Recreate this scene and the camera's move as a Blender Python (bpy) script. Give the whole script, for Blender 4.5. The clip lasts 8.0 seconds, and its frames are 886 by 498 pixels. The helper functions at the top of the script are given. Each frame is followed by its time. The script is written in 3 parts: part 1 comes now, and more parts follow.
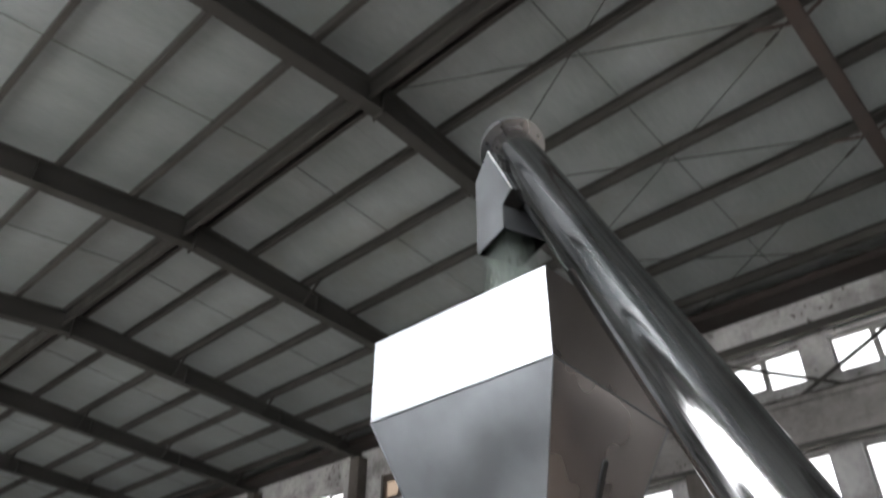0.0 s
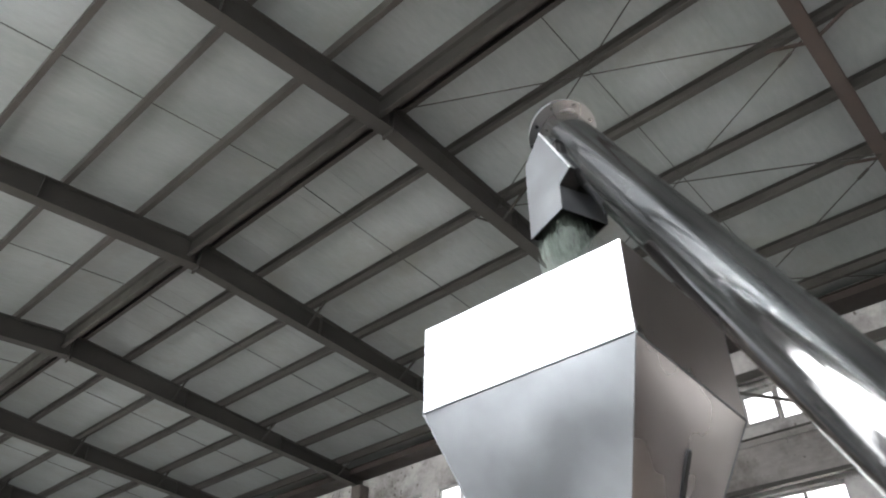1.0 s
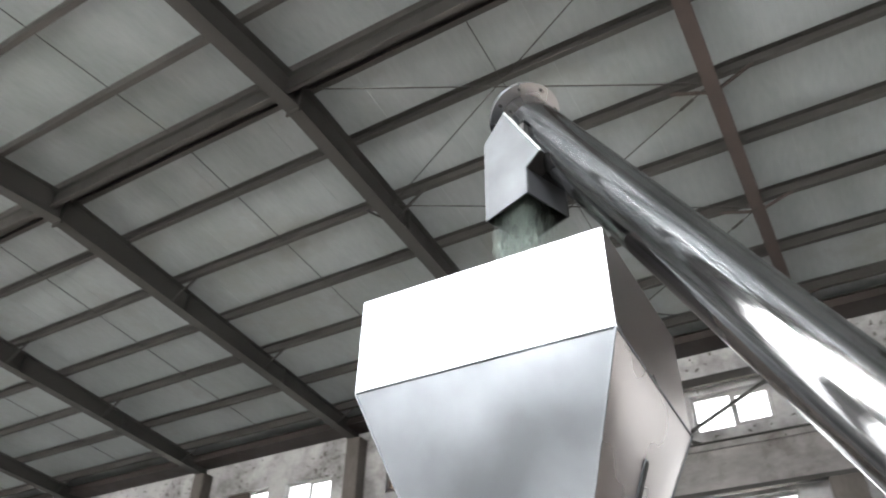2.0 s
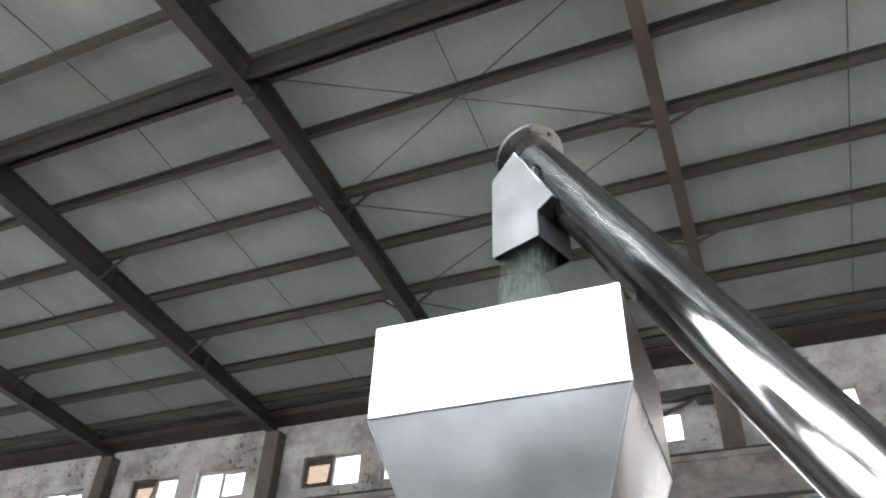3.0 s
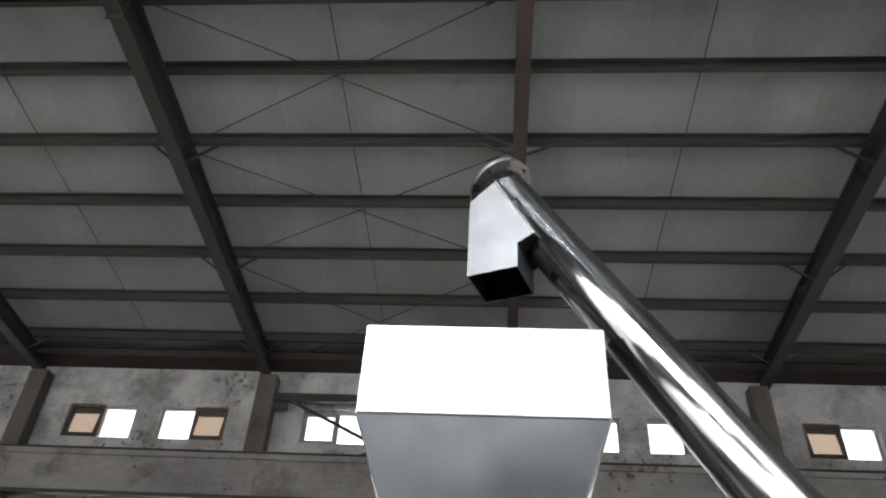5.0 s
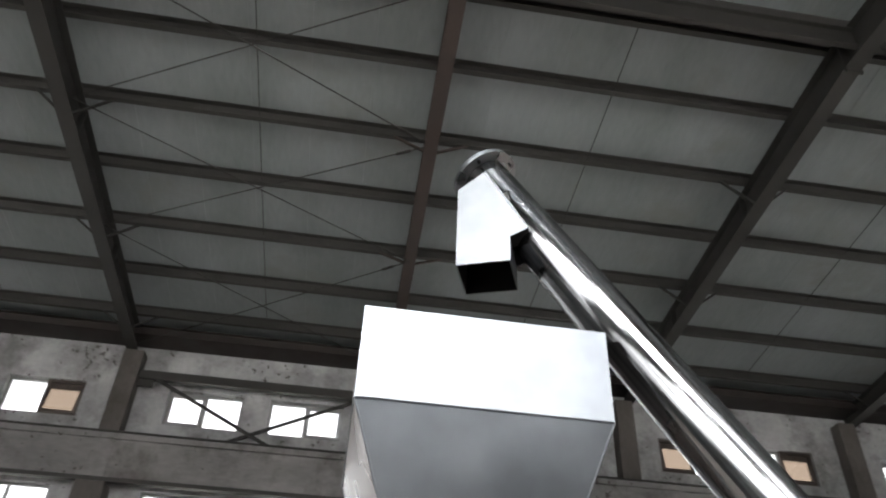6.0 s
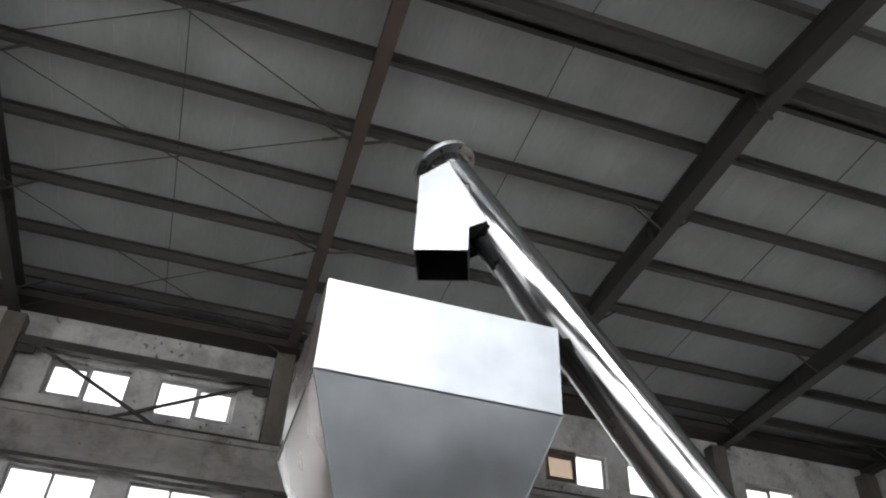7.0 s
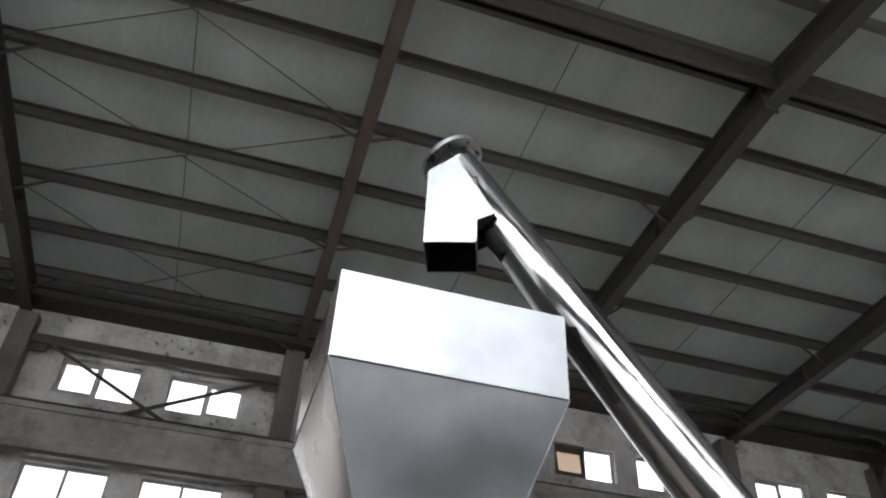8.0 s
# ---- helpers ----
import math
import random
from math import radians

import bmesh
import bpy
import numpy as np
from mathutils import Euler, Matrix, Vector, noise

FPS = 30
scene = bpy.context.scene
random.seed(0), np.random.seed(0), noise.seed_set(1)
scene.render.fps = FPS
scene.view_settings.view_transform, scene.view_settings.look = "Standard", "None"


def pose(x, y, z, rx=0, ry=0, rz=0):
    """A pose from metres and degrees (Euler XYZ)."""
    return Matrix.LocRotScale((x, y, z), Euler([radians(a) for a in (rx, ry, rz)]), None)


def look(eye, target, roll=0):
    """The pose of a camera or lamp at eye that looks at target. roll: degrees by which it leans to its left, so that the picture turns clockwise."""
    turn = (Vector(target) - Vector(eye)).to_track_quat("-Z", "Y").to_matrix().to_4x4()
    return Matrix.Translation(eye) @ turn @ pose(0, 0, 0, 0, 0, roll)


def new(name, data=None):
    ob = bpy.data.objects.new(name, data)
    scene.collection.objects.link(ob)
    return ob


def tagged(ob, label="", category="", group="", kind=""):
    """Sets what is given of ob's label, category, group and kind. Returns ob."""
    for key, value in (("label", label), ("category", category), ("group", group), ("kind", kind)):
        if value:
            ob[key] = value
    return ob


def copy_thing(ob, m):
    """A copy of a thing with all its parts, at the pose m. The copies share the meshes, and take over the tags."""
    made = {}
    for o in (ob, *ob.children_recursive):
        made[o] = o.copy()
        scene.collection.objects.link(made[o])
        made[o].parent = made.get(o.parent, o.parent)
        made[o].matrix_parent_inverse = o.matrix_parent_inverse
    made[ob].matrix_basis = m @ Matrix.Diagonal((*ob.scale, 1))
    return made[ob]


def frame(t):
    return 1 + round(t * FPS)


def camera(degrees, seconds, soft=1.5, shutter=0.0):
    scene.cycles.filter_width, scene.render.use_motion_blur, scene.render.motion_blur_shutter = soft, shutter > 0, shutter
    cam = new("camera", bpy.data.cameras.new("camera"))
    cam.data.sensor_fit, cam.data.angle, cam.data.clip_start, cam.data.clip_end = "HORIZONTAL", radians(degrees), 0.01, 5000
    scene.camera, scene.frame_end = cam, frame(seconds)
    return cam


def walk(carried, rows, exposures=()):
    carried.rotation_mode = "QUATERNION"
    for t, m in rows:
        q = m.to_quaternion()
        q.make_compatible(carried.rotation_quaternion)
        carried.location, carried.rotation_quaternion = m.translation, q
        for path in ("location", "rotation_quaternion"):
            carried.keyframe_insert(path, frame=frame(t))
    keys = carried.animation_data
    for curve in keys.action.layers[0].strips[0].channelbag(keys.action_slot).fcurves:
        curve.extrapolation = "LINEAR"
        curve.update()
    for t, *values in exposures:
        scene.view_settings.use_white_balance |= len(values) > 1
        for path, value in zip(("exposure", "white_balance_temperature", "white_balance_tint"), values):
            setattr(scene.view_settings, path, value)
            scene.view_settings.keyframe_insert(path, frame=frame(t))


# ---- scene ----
cam = camera(61.43, 8.0, soft=2.0, shutter=0.4)
PATH = [
    (0.0, pose(1.838, -1.605, 1.645, 124.67, -0.15, 43.00)),
    (0.2, pose(1.797, -1.620, 1.604, 127.40, -0.28, 42.79)),
    (0.5, pose(1.736, -1.612, 1.621, 126.98, -0.31, 43.11)),
    (0.7, pose(1.649, -1.591, 1.584, 127.78, -0.35, 42.83)),
    (1.0, pose(1.535, -1.564, 1.603, 126.98, -0.34, 42.69)),
    (1.2, pose(1.443, -1.523, 1.605, 127.51, -0.04, 42.14)),
    (1.5, pose(1.373, -1.500, 1.633, 127.20, -0.48, 38.97)),
    (1.8, pose(1.258, -1.464, 1.640, 128.06, -0.98, 33.50)),
    (2.0, pose(1.188, -1.515, 1.660, 127.37, -0.97, 30.28)),
    (2.2, pose(1.114, -1.536, 1.666, 127.62, -0.93, 27.88)),
    (3.3, pose(0.926, -1.871, 1.692, 127.34, -1.86, 19.35)),
    (3.5, pose(0.848, -1.931, 1.682, 127.40, -1.52, 16.40)),
    (3.8, pose(0.785, -1.998, 1.675, 127.63, -2.06, 13.27)),
    (4.0, pose(0.689, -2.053, 1.685, 127.46, -1.90, 9.65)),
    (4.2, pose(0.626, -2.089, 1.669, 127.52, -2.28, 7.20)),
    (5.3, pose(0.280, -2.044, 1.650, 127.11, -2.51, -0.26)),
    (5.5, pose(0.177, -2.017, 1.660, 127.16, -2.16, -3.18)),
    (5.7, pose(0.124, -1.981, 1.656, 127.53, -2.39, -5.03)),
    (6.0, pose(-0.004, -1.940, 1.667, 127.36, -2.15, -8.57)),
    (6.2, pose(-0.076, -1.917, 1.646, 127.36, -2.50, -10.64)),
    (6.5, pose(-0.123, -1.885, 1.623, 127.64, -2.52, -14.10)),
    (6.8, pose(-0.171, -1.885, 1.609, 127.71, -2.69, -17.72)),
    (7.0, pose(-0.188, -1.880, 1.610, 127.66, -2.59, -18.11)),
    (7.2, pose(-0.222, -1.863, 1.600, 127.88, -2.54, -18.70)),
    (7.5, pose(-0.221, -1.897, 1.590, 127.58, -2.55, -18.11)),
    (8.0, pose(-0.206, -1.921, 1.551, 127.41, -2.56, -17.41)),
]
EXPOSURES = [(0.0, 2.08), (0.5, 2.43), (1.0, 2.72), (1.5, 2.94), (2.0, 3.02), (3.5, 2.45), (4.0, 2.23), (5.5, 2.0), (6.5, 1.97), (8.0, 1.95)]
walk(cam, PATH, EXPOSURES)

# ---- plan of the hall ----
BAY = 5.786
RAFTER_X = [-5.05 + BAY * k for k in range(-6, 4)]     # frame lines; the gable closes the last bay
BROWN_X = RAFTER_X[7]                                   # the slender frame
WEST, EAST = -40.0, 17.45
NORTH, SOUTH, RIDGE_Y = 14.304, -5.824, 4.24
PURLIN_STEP, ROOF_SLOPE = 1.499, 0.095
EAVE_Z = 10.179                                         # underside of the eave beams
HALF_BAY = BAY / 2


def roof_z(y):
    """Underside of the purlins."""
    return 11.3 - ROOF_SLOPE * abs(y - RIDGE_Y)


# ---- daylight ----
world = bpy.data.worlds.new("overcast")
scene.world = world
world.use_nodes = True
wn = world.node_tree.nodes
sky = wn.new("ShaderNodeTexSky")
sky.sky_type, sky.sun_disc = "NISHITA", False
sky.sun_elevation, sky.sun_rotation = radians(48), radians(200)
sky.air_density, sky.dust_density = 1.0, 8.0
cloud = wn.new("ShaderNodeHueSaturation")
cloud.inputs["Saturation"].default_value, cloud.inputs["Value"].default_value = 0.05, 2.1
world.node_tree.links.new(sky.outputs[0], cloud.inputs["Color"])
world.node_tree.links.new(cloud.outputs[0], wn["Background"].inputs[0])
wn["Background"].inputs[1].default_value = 0.15

sun_data = bpy.data.lights.new("sun", "SUN")
sun_data.energy, sun_data.angle, sun_data.color = 1.2, radians(12), (1.0, 0.96, 0.9)
sun = new("sun", sun_data)
sun.matrix_world = look((0, -60, 70), (0, 0, 0))


def window_light(x, y, z, width, height, toward, watts, across=0.0, colour=(0.855, 0.914, 1.0)):
    data = bpy.data.lights.new("window_light", "AREA")
    data.shape, data.size, data.size_y, data.energy = "RECTANGLE", width, height, watts
    data.color = colour
    lamp = new("window_light", data)
    lamp.matrix_world = look((x, y, z), (x + across, y + toward, z))


SOUTH_ROWS = ((3.9, 6.0, 2.3), (7.0, 9.3, 7.2))       # sill, head and lamp of each row of south windows
for k in range(1, 9):
    for z0, z1, watts in SOUTH_ROWS:
        window_light(RAFTER_X[k] + HALF_BAY, SOUTH - 0.15, (z0 + z1) / 2, BAY - 0.02, z1 - z0 + 0.1, 1, watts * (0.58 if k <= 5 else 1.0))

# Added, unseen: a warm gable lamp brightens the east end and hopper side.
window_light(EAST + 0.15, 1.25, 5.8, 5.6, 3.7, 0, 9.0, -1, (1.0, 0.87, 0.77))


# ---- materials ----
def nodes(name):
    m = bpy.data.materials.new(name)
    m.use_nodes = True
    t = m.node_tree
    return m, t, t.nodes, t.nodes["Principled BSDF"]


def surface(name, low, high, scale=6.0, rough=(0.5, 0.7), metal=0.0, bump=0.1, fine=60.0, stretch=(1, 1, 1), stain=None, stain_scale=1.2, stain_cut=(0.55, 0.68), fleck=None):
    """Two scales of noise between two colours, roughness that follows, fine relief, and stains of a third colour."""
    m, t, n, p = nodes(name)
    co, mp = n.new("ShaderNodeTexCoord"), n.new("ShaderNodeMapping")
    t.links.new(co.outputs["Object"], mp.inputs[0])
    mp.inputs["Scale"].default_value = stretch
    big, small = n.new("ShaderNodeTexNoise"), n.new("ShaderNodeTexNoise")
    for q, s, d in ((big, scale, 6), (small, fine, 4)):
        t.links.new(mp.outputs[0], q.inputs["Vector"])
        q.inputs["Scale"].default_value, q.inputs["Detail"].default_value = s, d
    add = n.new("ShaderNodeMath")
    add.operation = "MULTIPLY_ADD"
    t.links.new(small.outputs[0], add.inputs[0])
    add.inputs[1].default_value = 0.35
    t.links.new(big.outputs[0], add.inputs[2])
    ramp = n.new("ShaderNodeValToRGB")
    ramp.color_ramp.elements[0].position, ramp.color_ramp.elements[1].position = 0.45, 0.9
    ramp.color_ramp.elements[0].color, ramp.color_ramp.elements[1].color = (*low, 1), (*high, 1)
    t.links.new(add.outputs[0], ramp.inputs[0])
    colour = ramp.outputs[0]
    if stain:
        sn = n.new("ShaderNodeTexNoise")
        sn.inputs["Scale"].default_value, sn.inputs["Detail"].default_value, sn.inputs["Roughness"].default_value = stain_scale, 9, 0.65
        t.links.new(co.outputs["Object"], sn.inputs["Vector"])
        cut = n.new("ShaderNodeMapRange")
        cut.inputs[1].default_value, cut.inputs[2].default_value = stain_cut
        t.links.new(sn.outputs[0], cut.inputs[0])
        mix = n.new("ShaderNodeMixRGB")
        t.links.new(cut.outputs[0], mix.inputs[0])
        t.links.new(colour, mix.inputs[1])
        mix.inputs[2].default_value = (*stain, 1)
        colour = mix.outputs[0]
    if fleck:
        # small peeled spots that gather in patches
        spot, patch = n.new("ShaderNodeTexNoise"), n.new("ShaderNodeTexNoise")
        for q, sc, d in ((spot, 7.0, 4), (patch, 0.55, 3)):
            q.inputs["Scale"].default_value, q.inputs["Detail"].default_value = sc, d
            t.links.new(co.outputs["Object"], q.inputs["Vector"])
        both, edge = n.new("ShaderNodeMath"), n.new("ShaderNodeMapRange")
        both.operation = "MULTIPLY_ADD"
        both.inputs[1].default_value = 0.55
        t.links.new(patch.outputs[0], both.inputs[0])
        t.links.new(spot.outputs[0], both.inputs[2])
        edge.inputs[1].default_value, edge.inputs[2].default_value = 0.955, 0.99
        t.links.new(both.outputs[0], edge.inputs[0])
        over = n.new("ShaderNodeMixRGB")
        t.links.new(edge.outputs[0], over.inputs[0])
        t.links.new(colour, over.inputs[1])
        over.inputs[2].default_value = (*fleck, 1)
        colour = over.outputs[0]
    t.links.new(colour, p.inputs["Base Color"])
    rr = n.new("ShaderNodeMapRange")
    rr.inputs[3].default_value, rr.inputs[4].default_value = rough
    rr.inputs[1].default_value, rr.inputs[2].default_value = 0.3, 0.7
    t.links.new(big.outputs[0], rr.inputs[0])
    t.links.new(rr.outputs[0], p.inputs["Roughness"])
    p.inputs["Metallic"].default_value = metal
    if bump:
        bp = n.new("ShaderNodeBump")
        bp.inputs["Strength"].default_value, bp.inputs["Distance"].default_value = bump, 0.02
        t.links.new(add.outputs[0], bp.inputs["Height"])
        t.links.new(bp.outputs[0], p.inputs["Normal"])
    return m


ROOF = surface("roof_sheet", (0.178, 0.202, 0.206), (0.257, 0.284, 0.299), 0.9, (0.45, 0.6), 0.0, 0.05, 14, (1, 0.25, 1), (0.2, 0.215, 0.21), 0.5)
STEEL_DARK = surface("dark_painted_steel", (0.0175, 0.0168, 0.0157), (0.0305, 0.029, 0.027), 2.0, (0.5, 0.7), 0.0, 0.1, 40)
STEEL_BROWN = surface("red_brown_primer", (0.033, 0.0235, 0.021), (0.057, 0.041, 0.036), 2.0, (0.5, 0.7), 0.0, 0.1, 40)
PURLIN = surface("grey_brown_primer", (0.0238, 0.0225, 0.0213), (0.043, 0.041, 0.0388), 2.0, (0.5, 0.7), 0.0, 0.08, 30)
PLASTER = surface("stained_plaster", (0.27, 0.272, 0.285), (0.46, 0.462, 0.475), 0.9, (0.8, 0.95), 0.0, 0.5, 9, (1, 1, 1), (0.15, 0.148, 0.15), 1.1, (0.46, 0.68), (0.09, 0.085, 0.082))
CONCRETE = surface("raw_concrete", (0.15, 0.147, 0.148), (0.28, 0.273, 0.272), 1.0, (0.8, 0.95), 0.0, 0.5, 12, (0.4, 1, 1), (0.085, 0.078, 0.074), 1.1, (0.5, 0.7), (0.07, 0.062, 0.058))
EAVE_STEEL = surface("dark_red_primer", (0.014, 0.0105, 0.0095), (0.026, 0.019, 0.017), 2.0, (0.6, 0.8), 0.0, 0.1, 40)
GRIMY = surface("grimy_column", (0.048, 0.043, 0.039), (0.105, 0.096, 0.09), 1.6, (0.75, 0.95), 0.0, 0.5, 12, (1, 1, 0.4), (0.055, 0.047, 0.042), 1.4, (0.5, 0.68))
FLOOR = surface("concrete_floor", (0.155, 0.136, 0.12), (0.25, 0.222, 0.2), 0.7, (0.6, 0.8), 0.0, 0.1, 15, (1, 1, 1), (0.12, 0.12, 0.12), 0.4)
EARTH = surface("pale_yard", (0.3, 0.29, 0.27), (0.42, 0.41, 0.38), 0.2, (0.85, 0.95), 0.0, 0.2, 4)


def metal(name, colour, rough, stretch, scale, bump, distance=0.01, tone=(0.92, 1.06), bare=1.0):
    """Bare sheet: soft clouds in the gloss and a drawn grain along one axis."""
    m, t, n, p = nodes(name)
    co, mp = n.new("ShaderNodeTexCoord"), n.new("ShaderNodeMapping")
    mp.inputs["Scale"].default_value = stretch
    t.links.new(co.outputs["Object"], mp.inputs[0])
    cloud_n, grain = n.new("ShaderNodeTexNoise"), n.new("ShaderNodeTexNoise")
    t.links.new(co.outputs["Object"], cloud_n.inputs["Vector"])
    t.links.new(mp.outputs[0], grain.inputs["Vector"])
    cloud_n.inputs["Scale"].default_value, cloud_n.inputs["Detail"].default_value = scale, 2
    grain.inputs["Scale"].default_value, grain.inputs["Detail"].default_value = 1.0, 3
    add = n.new("ShaderNodeMath")
    add.operation = "ADD"
    t.links.new(cloud_n.outputs[0], add.inputs[0])
    t.links.new(grain.outputs[0], add.inputs[1])
    rr, cc = n.new("ShaderNodeMapRange"), n.new("ShaderNodeMapRange")
    for q, lo, hi in ((rr, *rough), (cc, *tone)):
        q.inputs[1].default_value, q.inputs[2].default_value = 0.7, 1.3
        q.inputs[3].default_value, q.inputs[4].default_value = lo, hi
        t.links.new(add.outputs[0], q.inputs[0])
    t.links.new(rr.outputs[0], p.inputs["Roughness"])
    mul = n.new("ShaderNodeVectorMath")
    mul.operation = "SCALE"
    mul.inputs[0].default_value = colour
    t.links.new(cc.outputs[0], mul.inputs["Scale"])
    t.links.new(mul.outputs[0], p.inputs["Base Color"])
    p.inputs["Metallic"].default_value = bare
    bp = n.new("ShaderNodeBump")
    bp.inputs["Strength"].default_value, bp.inputs["Distance"].default_value = bump, distance
    t.links.new(grain.outputs[0], bp.inputs["Height"])
    t.links.new(bp.outputs[0], p.inputs["Normal"])
    return m


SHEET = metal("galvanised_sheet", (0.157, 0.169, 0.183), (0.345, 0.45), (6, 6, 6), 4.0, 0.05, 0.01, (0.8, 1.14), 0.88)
# Hopper sides: the brown they reflect from the floor is put into their colour.
SIDE_SHEET = metal("reflection_brown_sheet", (0.27, 0.24, 0.23), (0.25, 0.31), (2.5, 2.5, 2.5), 3.0, 0.012, 0.01, (0.85, 1.1), 0.92)
SPOUT = metal("spout_sheet", (0.107, 0.114, 0.123), (0.38, 0.5), (5, 5, 5), 7.0, 0.08, 0.01, (0.72, 1.16), 0.8)
STAINLESS = metal("drawn_stainless", (0.262, 0.266, 0.273), (0.085, 0.115), (56, 56, 0.02), 1.5, 0.33, 0.004, (0.3, 1.2), 0.97)


def drawn_along(m):
    """Brushing along the tube spreads reflections round it."""
    t = m.node_tree
    p, tan = t.nodes["Principled BSDF"], t.nodes.new("ShaderNodeTangent")
    tan.direction_type, tan.axis = "RADIAL", "Z"
    p.inputs["Anisotropic"].default_value = 0.97
    t.links.new(tan.outputs[0], p.inputs["Tangent"])


drawn_along(STAINLESS)
DULL = metal("dull_flange", (0.31, 0.32, 0.335), (0.25, 0.35), (5, 5, 5), 5.0, 0.02)
WELD = metal("bright_weld", (0.6, 0.61, 0.63), (0.3, 0.4), (30, 30, 30), 20.0, 0.1)
# Dark colour stands in for the shade inside the spout and slot.
INSIDE = surface("shaded_steel", (0.02, 0.02, 0.02), (0.035, 0.035, 0.035), 6.0, (0.5, 0.7), 0.6, 0.05)
FRAME = surface("grey_window_frame", (0.2, 0.2, 0.205), (0.3, 0.3, 0.305), 4.0, (0.5, 0.6))
FRAME_DARK = surface("dark_sash", (0.045, 0.036, 0.032), (0.08, 0.064, 0.056), 4.0, (0.5, 0.6))
FLAKE = surface("plastic_flakes", (0.03, 0.046, 0.038), (0.12, 0.155, 0.138), 40.0, (0.35, 0.5), 0.0, 0.0)


def glass(name, tint, gloss):
    m, t, n, p = nodes(name)
    n.remove(p)
    clear, shine, mix = n.new("ShaderNodeBsdfTransparent"), n.new("ShaderNodeBsdfGlossy"), n.new("ShaderNodeMixShader")
    clear.inputs[0].default_value = (*tint, 1)
    shine.inputs["Roughness"].default_value = 0.03
    mix.inputs[0].default_value = gloss
    t.links.new(clear.outputs[0], mix.inputs[1])
    t.links.new(shine.outputs[0], mix.inputs[2])
    t.links.new(mix.outputs[0], n["Material Output"].inputs[0])
    return m


PANE = glass("window_glass", (0.95, 0.96, 0.96), 0.07)
PANE_ROOF = glass("translucent_sheet", (0.17, 0.179, 0.183), 0.04)
# The warm tint paints in what the tilted panes reflect.
PANE_WARM = glass("warm_reflection_glass", (0.43, 0.375, 0.325), 0.08)


# ---- building blocks ----
def part(name, bm, material, parent=None, label=""):
    me = bpy.data.meshes.new(name)
    bm.to_mesh(me)
    bm.free()
    me.materials.append(material)
    ob = new(name, me)
    ob.parent = parent
    return tagged(ob, label)


def smooth(ob):
    for f in ob.data.polygons:
        f.use_smooth = True
    return ob


def empty(name, label, category, group="", kind="", m=None):
    ob = tagged(new(name), label, category, group, kind)
    ob.empty_display_size = 0.1
    if m is not None:
        ob.matrix_basis = m
    return ob


def box(bm, x0, y0, z0, x1, y1, z1):
    v = [bm.verts.new((x, y, z)) for x in (x0, x1) for y in (y0, y1) for z in (z0, z1)]
    for f in ((0, 1, 3, 2), (4, 6, 7, 5), (0, 4, 5, 1), (2, 3, 7, 6), (0, 2, 6, 4), (1, 5, 7, 3)):
        bm.faces.new([v[i] for i in f])
    return bm


def block(x0, y0, z0, x1, y1, z1, bevel=0.0):
    bm = box(bmesh.new(), x0, y0, z0, x1, y1, z1)
    if bevel:
        bmesh.ops.bevel(bm, geom=bm.edges[:], offset=bevel, segments=2, affect="EDGES", profile=0.6)
    return bm


def slab(points, thick):
    """A flat plate over the corner points, thickened along its normal."""
    bm = bmesh.new()
    pts = [Vector(p) for p in points]
    n = sum(((pts[i] - pts[0]).cross(pts[i + 1] - pts[0]) for i in range(1, len(pts) - 1)), Vector()).normalized() * thick
    a = [bm.verts.new(p) for p in pts]
    b = [bm.verts.new(p + n) for p in pts]
    bm.faces.new(a[::-1])
    bm.faces.new(b)
    k = len(pts)
    for i in range(k):
        bm.faces.new((a[i], a[(i + 1) % k], b[(i + 1) % k], b[i]))
    bmesh.ops.recalc_face_normals(bm, faces=bm.faces[:])
    return bm


def bar(a, b, w, h=None, up=(0, 0, 1), bm=None):
    """A rectangular bar from a to b."""
    bm, a, b = bm or bmesh.new(), Vector(a), Vector(b)
    h = h or w
    d = (b - a).normalized()
    s = d.cross(Vector(up)).normalized() * w / 2
    u = s.cross(d).normalized() * h / 2
    p = [bm.verts.new(e + i * s + j * u) for e in (a, b) for i, j in ((-1, -1), (1, -1), (1, 1), (-1, 1))]
    for f in ((3, 2, 1, 0), (4, 5, 6, 7), (0, 1, 5, 4), (1, 2, 6, 5), (2, 3, 7, 6), (3, 0, 4, 7)):
        bm.faces.new([p[i] for i in f])
    return bm


def rod(a, b, r, sides=8, bm=None, caps=True):
    bm, a, b = bm or bmesh.new(), Vector(a), Vector(b)
    q = (b - a).to_track_quat("Z", "Y")
    rings = []
    for e in (a, b):
        rings.append([bm.verts.new(e + q @ Vector((r * math.cos(i * math.tau / sides), r * math.sin(i * math.tau / sides), 0))) for i in range(sides)])
    for i in range(sides):
        bm.faces.new((rings[0][i], rings[0][(i + 1) % sides], rings[1][(i + 1) % sides], rings[1][i]))
    if caps:
        bm.faces.new(rings[0][::-1])
        bm.faces.new(rings[1])
    return bm


